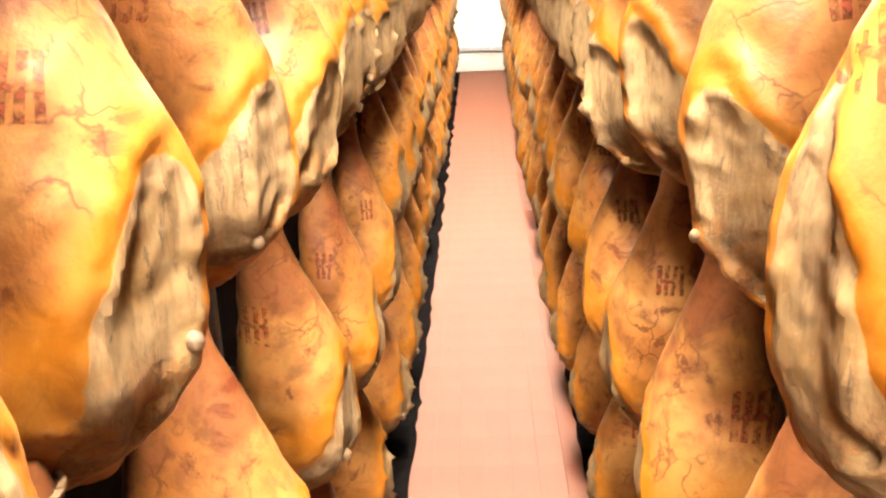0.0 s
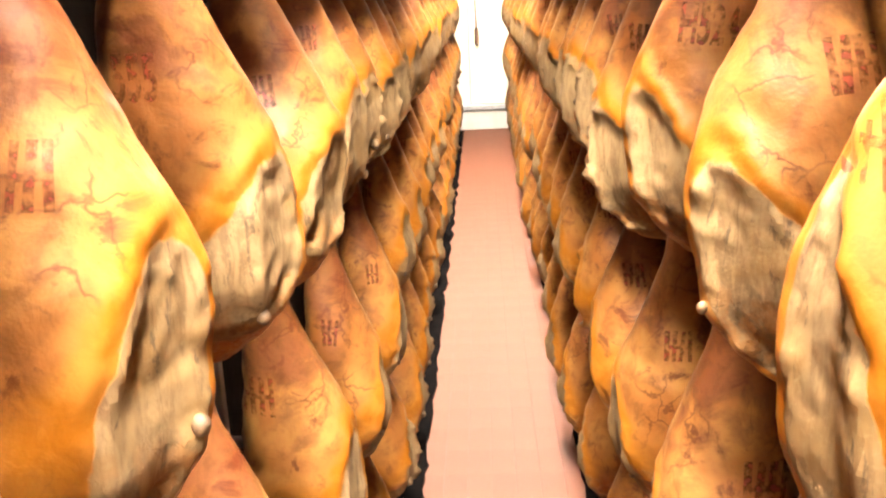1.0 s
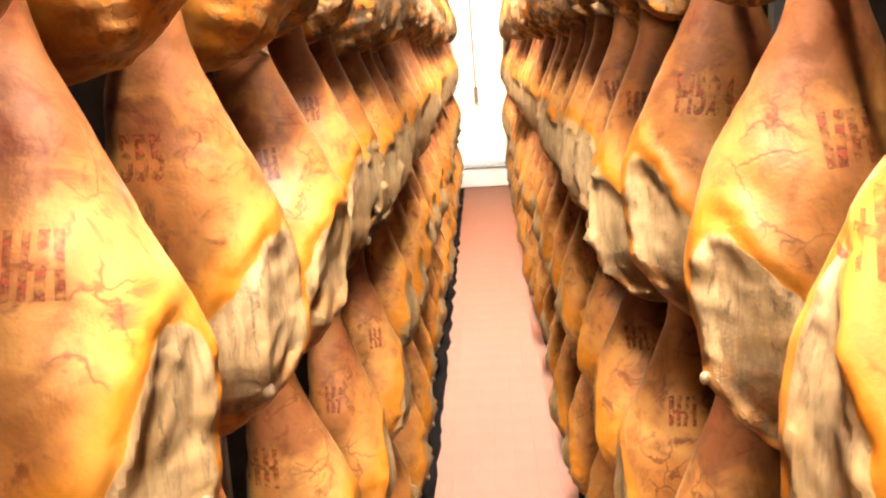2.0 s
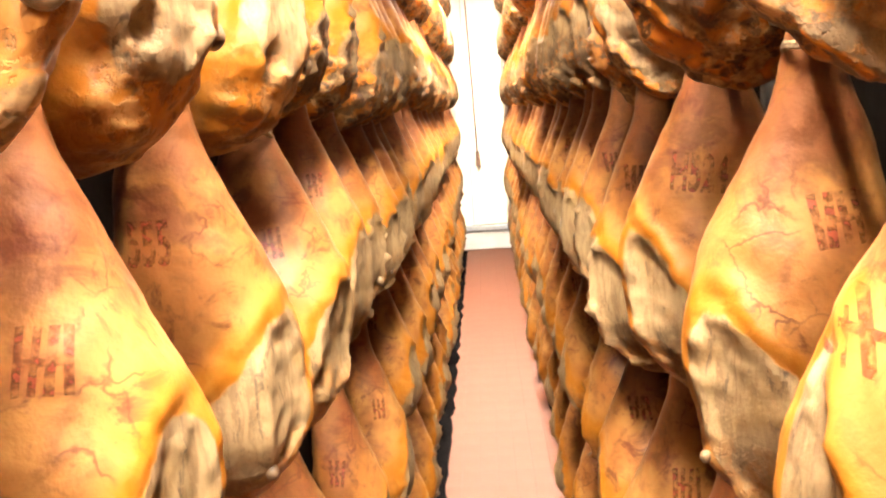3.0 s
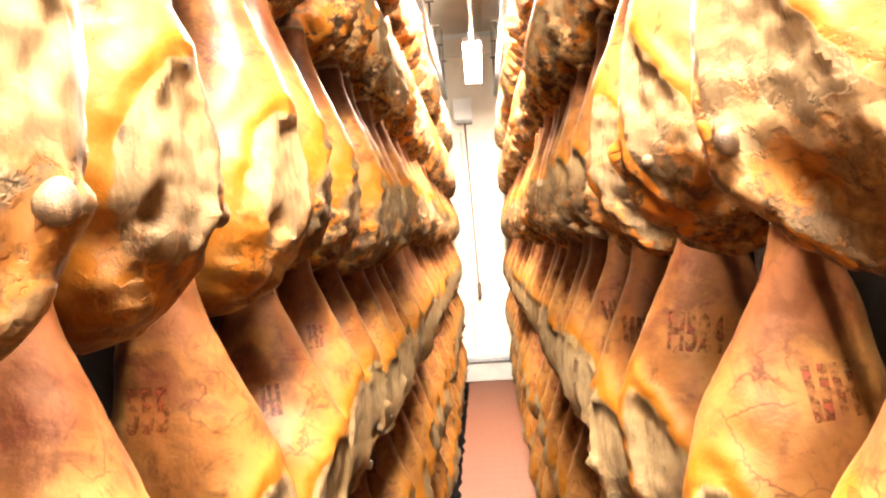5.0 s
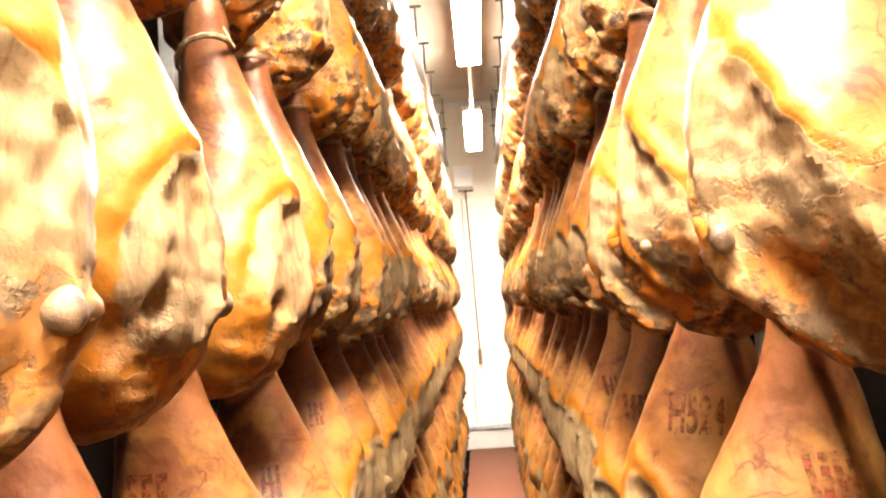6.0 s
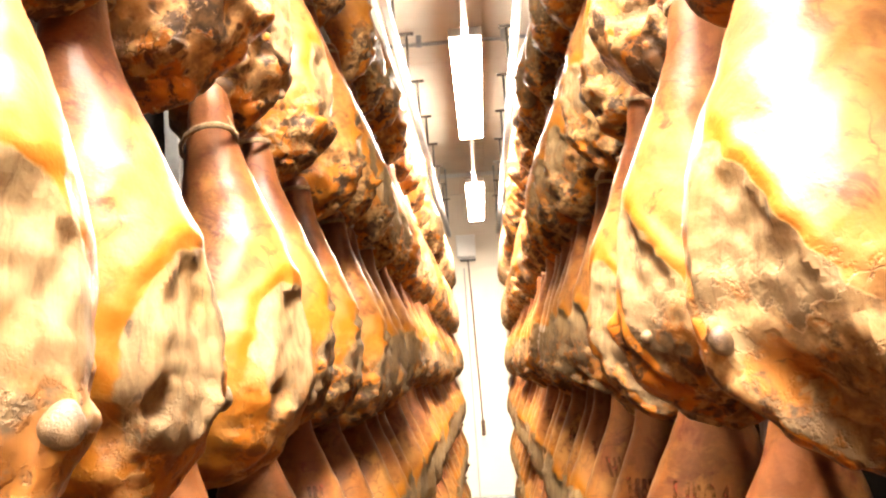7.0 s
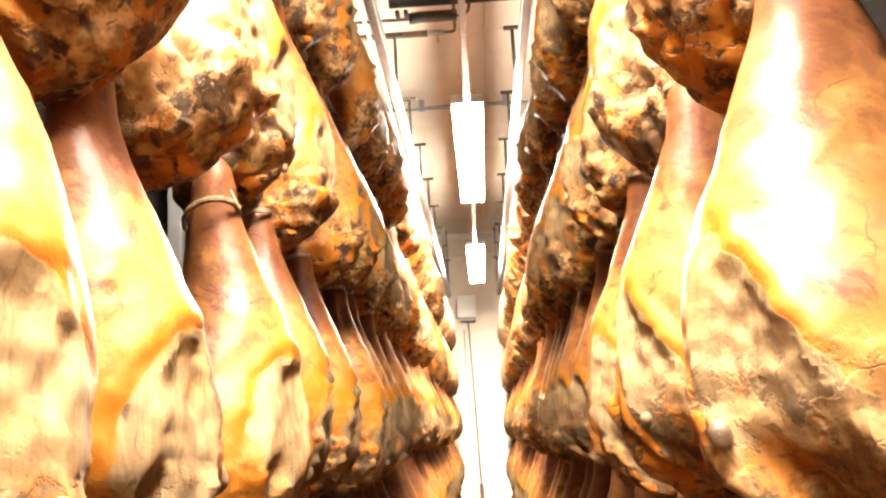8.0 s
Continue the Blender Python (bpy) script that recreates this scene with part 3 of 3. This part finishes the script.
def joined_hams(name, places, rings, sides, label):
    """Many far hams in one mesh."""
    verts, faces, marks = [], [], {"edge": [], "fat": [], "mould": [], "shank": []}
    shapes = {(side, k): ham_shape(70 + 5 * side + k, rings, sides, side < 0, 6 if side < 0 else 34, 0.7) for k in range(3) for side in (-1, 1)}
    base = 0
    for side, x, y, z, yaw, kind in places:
        pts, own = shapes[side, kind]
        c, s = math.cos(radians(yaw)), math.sin(radians(yaw))
        n, m = pts.shape[:2]
        flat = pts.reshape(-1, 3)
        verts.append(np.stack([x + c * flat[:, 0] - s * flat[:, 1], y + s * flat[:, 0] + c * flat[:, 1], z + flat[:, 2]], -1))
        for key, values in own.items():
            marks[key].append(values.reshape(-1))
        for i in range(n - 1):
            for j in range(m):
                q = (base + i * m + j, base + (i + 1) * m + j, base + (i + 1) * m + (j + 1) % m, base + i * m + (j + 1) % m)
                faces.append(q[::-1] if side < 0 else q)
        base += n * m
    me = bpy.data.meshes.new(name)
    me.from_pydata([tuple(v) for v in np.concatenate(verts).tolist()], [], faces)
    for key, values in marks.items():
        me.attributes.new(key, "FLOAT", "POINT").data.foreach_set("value", np.concatenate(values).astype(np.float32))
    me.shade_smooth()
    me.materials.append(HAM)
    return tagged(new(name, me), label, "ham", kind="stuff")


def build_hams():
    hang_all()
    far = []
    for side in (-1, 1):
        for tier in range(-2, 4):
            # starts with unseen rows behind the camera, added to block light from there
            y = BACK_Y + 0.5
            while y < END_Y - 0.4:
                if -1.15 < y < 10.1:
                    y = 10.15
                far.append((side, (HOOK_L if side < 0 else HOOK_R) + rng.uniform(-0.02, 0.02), y, HOOK_Z + tier * PITCH + rng.uniform(-0.02, 0.02),
                            (0 if side < 0 else 180) + rng.uniform(-8, 8), rng.randrange(3)))
                y += rng.uniform(0.46, 0.56)
    joined_hams("far_hams", far, 24, 20, "rows of hams by the end wall, and unseen rows behind the camera that block light")


# ---- the room ----
def setting(name, bm, material, label, category):
    return tagged(part(name, bm, material), label, category, kind="structure")


def tile_bm(sx, sy, sz):
    bm = box_bm(0, 0, -sz / 2, sx, sy, sz)
    top = [e for e in bm.edges if all(v.co.z > -1e-6 for v in e.verts) and abs(e.verts[0].co.x - e.verts[1].co.x) < 1e-6]
    bmesh.ops.bevel(bm, geom=top, offset=0.0006, segments=1, affect="EDGES")
    return bm


def build_floor():
    """A bed of grout with red tiles in it; one by one in the aisle, joined beside and beyond."""
    mid, long = (END_Y + BACK_Y) / 2, END_Y - BACK_Y
    floor = setting("floor", box_bm(0, mid, -0.06, 2 * SIDE_X, long, 0.11), GROUT, "salmon red tiled floor of the aisle", "floor")
    w, l, gap = 0.1085, 0.2365, 0.0022
    tile = part("tile", tile_bm(w - gap, l - 0.0002, 0.02), TILE, floor)
    data, first = tile.data, True
    cols = range(-4, 5)
    rows = int(long / l) + 1
    solid = [tuple(v.co) for v in data.vertices]
    polys = [tuple(p.vertices) for p in data.polygons]
    verts, faces = [], []
    for i in range(-19, 20):
        for j in range(rows):
            x, y = 0.045 + i * w, BACK_Y + l * (j + 0.5)
            if abs(x) > SIDE_X - w / 2 or y > END_Y - l / 2:
                continue
            z = noise.noise(Vector((i * 3.7, j * 0.1, 0))) * 0.0004
            if i in cols and 3.0 < y < 10.6:
                ob = tile if first else new("tile", data)
                first = False
                ob.parent, ob.location = floor, (x, y, z)
            else:
                faces += [tuple(len(verts) + k for k in p) for p in polys]
                verts += [(x + a, y + b, z + c) for a, b, c in solid]
    me = bpy.data.meshes.new("tiles")
    me.from_pydata(verts, [], faces)
    me.materials.append(TILE)
    rest = new("tiles", me)
    rest.parent = floor
    tagged(rest, kind="stuff")


def build_ceiling():
    """White insulated panels with narrow recessed joints between them."""
    bm = box_bm(0, (END_Y + BACK_Y) / 2, CEILING_Z + 0.09, 2 * SIDE_X + 0.4, END_Y - BACK_Y + 0.4, 0.1)
    xs = [-SIDE_X - 0.1, -0.92, 0.23, 1.38, SIDE_X + 0.1]
    ys = [BACK_Y - 0.1 + 2.33 * k for k in range(9)] + [END_Y + 0.1]
    for x0, x1 in zip(xs, xs[1:]):
        for y0, y1 in zip(ys, ys[1:]):
            bmesh.ops.create_cube(bm, size=1.0, matrix=Matrix.LocRotScale(((x0 + x1) / 2, (y0 + y1) / 2, CEILING_Z + 0.02), None, (x1 - x0 - 0.012, y1 - y0 - 0.012, 0.04)))
    setting("ceiling", bm, PANEL, "white insulated ceiling panels with fine joints", "ceiling")


def build_room():
    mid, long = (END_Y + BACK_Y) / 2, END_Y - BACK_Y
    build_floor()
    build_ceiling()
    wall = setting("wall_end", box_bm(0, END_Y + 0.1, 2.53, 2 * SIDE_X, 0.2, 5.06), PANEL, "white panelled end wall of the curing room", "wall")
    part("upper_panel", box_bm(0, END_Y + 0.1, 5.245, 2 * SIDE_X, 0.2, 0.35), PANEL, wall)
    part("cove", box_bm(0, END_Y - 0.012, CEILING_Z - 0.05, 2 * SIDE_X, 0.02, 0.06, 0.006), STEEL, wall)
    setting("baseboard", box_bm(0, END_Y - 0.025, 0.147, 2 * SIDE_X, 0.046, 0.29, 0.012), PLASTER, "off-white plinth along the end wall", "baseboard")
    setting("trim", box_bm(0, END_Y - 0.045, 0.345, 2 * SIDE_X, 0.086, 0.085, 0.012), METAL, "grey metal bumper rail on the end wall", "rail")
    door = setting("door_1", box_bm(0.72, END_Y - 0.03, 2.14, 1.80, 0.056, 3.48, 0.008), PANEL, "closed white insulated sliding door", "door")
    part("edge_strip", box_bm(-0.192, END_Y - 0.035, 2.14, 0.02, 0.066, 3.48, 0.003), GREY, door)
    setting("wall_back", box_bm(0, BACK_Y - 0.1, CEILING_Z / 2, 2 * SIDE_X, 0.2, CEILING_Z), PLASTER, "white back wall", "wall")
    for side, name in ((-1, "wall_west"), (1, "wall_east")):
        # added sheet: blocks light and blackens the gaps between the hams
        setting("partition", box_bm(side * 0.80, mid, 2.16, 0.10, long - 0.1, 4.30), SHADE_WALL, "near-black sheet added close behind the hams, in place of the shade in the gaps", "wall")
        setting(name, box_bm(side * (SIDE_X + 0.1), mid, CEILING_Z / 2, 0.2, long + 0.4, CEILING_Z), SHADE_WALL, "unseen side wall behind the racks, near black to cut bounced light", "wall")


def build_floor_shade():
    """Black strips under the racks that stand in for floor shade, with an uneven edge to the aisle."""
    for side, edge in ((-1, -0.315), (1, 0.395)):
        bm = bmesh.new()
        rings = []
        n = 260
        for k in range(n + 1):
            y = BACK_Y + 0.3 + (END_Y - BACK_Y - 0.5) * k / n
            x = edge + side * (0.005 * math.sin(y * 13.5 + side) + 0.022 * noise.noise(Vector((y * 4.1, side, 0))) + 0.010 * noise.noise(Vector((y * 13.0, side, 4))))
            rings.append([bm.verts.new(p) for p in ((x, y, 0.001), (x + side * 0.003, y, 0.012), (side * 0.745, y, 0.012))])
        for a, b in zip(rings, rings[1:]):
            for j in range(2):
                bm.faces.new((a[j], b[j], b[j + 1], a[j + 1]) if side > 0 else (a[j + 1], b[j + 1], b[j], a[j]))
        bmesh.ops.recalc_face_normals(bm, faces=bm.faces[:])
        tagged(part("drip_mat", bm, FLOOR_SHADE), "black strip on the floor that stands in for the shade under the hams", "mat", "drip mats")


def build_pull_cord():
    """The door's opener box with the pull cord that hangs from it."""
    box = tagged(part("door_opener", box_bm(-0.14, END_Y - 0.1, 4.22, 0.30, 0.2, 0.34, 0.015), STEEL), "pale opener box with a pull cord, on the end wall", "door opener")
    part("lip", box_bm(-0.12, END_Y - 0.12, 4.02, 0.24, 0.24, 0.045, 0.006), GREY, box)
    part("cord", rod_bm([(-0.118, END_Y - 0.16, 4.0), (-0.09, END_Y - 0.16, 2.8), (-0.066, END_Y - 0.16, 1.53)], 0.011, 8), COPPER, box, "brown pull cord")
    part("handle", rod_bm([(-0.066, END_Y - 0.16, 1.54), (-0.064, END_Y - 0.16, 1.50), (-0.062, END_Y - 0.16, 1.33), (-0.062, END_Y - 0.16, 1.31)], 0.032, 12), COPPER, box, "dark grip")


def build_lamp(y):
    lamp = tagged(new("strip_lamp"), "long lit strip lamp with a white diffuser, hung over the aisle", "lamp", "lamps over the aisle")
    lamp.location = (LAMP_X, y, LAMP_Z)
    part("housing", box_bm(0, 1.2, 0.045, 0.190, 2.36, 0.05, 0.008), GREY, lamp)
    part("diffuser", box_bm(0, 1.2, -0.006, 0.18, 2.29, 0.048, 0.012), TUBES, lamp, "glowing white diffuser")
    for yy in (0.02, 2.38):
        part("end_cap", box_bm(0, yy, 0.046, 0.20, 0.045, 0.056, 0.01), GREY, lamp)
    for yy in (0.3, 2.1):
        part("hanger", rod_bm([(0, yy, 0.07), (0, yy, CEILING_Z - LAMP_Z)], 0.004, 6), METAL, lamp)


def build_lamps():
    # the first two are unseen, added and placed to brighten the near hams
    for y in (-4.42, -0.72, 5.43, 9.95):
        build_lamp(y)
    duct = tagged(new("cable_duct"), "narrow glossy white cable duct between the strip lamps", "cable duct")
    for a, b in ((1.68, 5.30), (7.83, 9.82)):
        part("duct", box_bm(LAMP_X, (a + b) / 2, LAMP_Z + 0.045, 0.034, b - a, 0.034, 0.004), GLOSS, duct)
    for y in (5.37, 9.89):
        part("gland", box_bm(LAMP_X, y - 0.02, LAMP_Z + 0.045, 0.042, 0.16, 0.042, 0.006), GREY, duct)


def build_racks():
    """The ham racks: posts, rails that the cords hang on, and cross bars."""
    for side, name in ((-1, HOOK_L), (1, HOOK_R)):
        rack = tagged(new("ham_rack"), "tall aluminium rack crowded with hanging hams", "rack", "racks along the aisle")
        for tier in range(-2, 4):
            z = HOOK_Z + tier * PITCH + 0.085
            part("rail", rod_bm([(name, BACK_Y + 0.6, z), (name, END_Y - 0.25, z)], 0.014, 8), ALU, rack)
        for k in range(9):
            y = -1.6 + 1.95 * k
            part("post", box_bm(side * 0.69, y, 2.2, 0.035, 0.035, 4.4, 0.004), METAL, rack)
            for tier in range(-2, 4):
                part("cross_bar", box_bm(side * 0.60, y, HOOK_Z + tier * PITCH + 0.105, 0.22, 0.025, 0.025, 0.003), METAL, rack)


def build_overhead():
    """Beams over the racks, hung from the ceiling."""
    for side in (-1, 1):
        beam = tagged(new("overhead_rail"), "white overhead beam hung along the top of the rack", "rail", "overhead rails")
        part("beam", box_bm(side * 0.375, 5.2, 4.40, 0.05, 19.0, 0.07, 0.006), METAL, beam)
        for y in (-4.0, 14.6):
            part("hanger", rod_bm([(side * 0.375, y, 4.43), (side * 0.375, y, CEILING_Z)], 0.012, 8), METAL, beam)
        for k in range(13):
            y = -0.25 + 1.2 * k
            part("bracket", box_bm(side * 0.375, y, 4.86, 0.11, 0.03, 0.022, 0.004), DARK_STEEL, beam)
            part("stem", rod_bm([(side * 0.375, y, 4.43), (side * 0.375, y, 4.86)], 0.010, 8), DARK_STEEL, beam)
    for x in (-0.52, -0.47):
        tagged(part("conduit", rod_bm([(x, BACK_Y, 4.78), (x, END_Y, 4.78)], 0.011, 8), STEEL), "thin pale conduit along the ceiling rods", "pipe", "conduits")


def build_pipes():
    """Brine and refrigerant pipes that cross under the ceiling."""
    pipe = tagged(new("ceiling_pipes"), "black and brown pipes with a valve, under the ceiling", "pipe")
    part("main_pipe", rod_bm([(-0.42, 5.98, 5.19), (SIDE_X, 5.98, 5.19)], 0.034, 14), BLACK, pipe, "thick black insulated pipe")
    part("lagging", rod_bm([(-0.30, 6.17, 5.16), (-0.27, 6.17, 5.16), (-0.22, 6.17, 5.165), (-0.13, 6.17, 5.165), (-0.05, 6.16, 5.16), (0.03, 6.16, 5.16)], 0.04, 12), BLACK, pipe)
    part("thin_pipe", rod_bm([(-SIDE_X, 6.18, 5.16), (-0.05, 6.18, 5.16), (0.07, 6.17, 5.16), (0.11, 6.12, 5.17), (0.12, 5.98, 5.18)], 0.012, 8), COPPER, pipe)
    for x in (-0.375, -0.315):
        part("gauge", rod_bm([(x, 6.18, 5.16), (x, 6.10, 5.17), (x, 6.07, 5.17)], 0.016, 10), BLACK, pipe)
    part("brown_pipe", rod_bm([(-SIDE_X, 6.44, 5.16), (-0.19, 6.44, 5.16)], 0.024, 12), COPPER, pipe)
    part("valve", rod_bm([(-0.2, 6.44, 5.16), (-0.17, 6.44, 5.16), (-0.10, 6.44, 5.16), (-0.07, 6.44, 5.16)], 0.019, 10), ALU, pipe)
    part("valve_stem", rod_bm([(-0.12, 6.44, 5.15), (-0.12, 6.54, 5.13)], 0.011, 8), ALU, pipe)
    part("elbow", rod_bm([(-0.07, 6.44, 5.16), (-0.02, 6.44, 5.16), (0.005, 6.42, 5.16), (0.01, 6.38, 5.16), (0.01, 5.99, 5.17)], 0.011, 8), COPPER, pipe)
    for x in (-0.3, 0.4):
        part("strap", rod_bm([(x, 5.98, 5.2), (x, 5.98, CEILING_Z)], 0.006, 6), METAL, pipe)
    cross = tagged(part("cross_tube", rod_bm([(-SIDE_X, 8.55, 5.33), (SIDE_X, 8.55, 5.33)], 0.017, 10), METAL), "grey tube across under the ceiling", "pipe")
    for x in (-0.36, 0.42):
        part("clip", box_bm(x, 8.55, 5.36, 0.05, 0.04, 0.11, 0.004), METAL, cross)


build_room()
build_floor_shade()
build_pull_cord()
build_lamps()
build_racks()
build_overhead()
build_pipes()
build_hams()
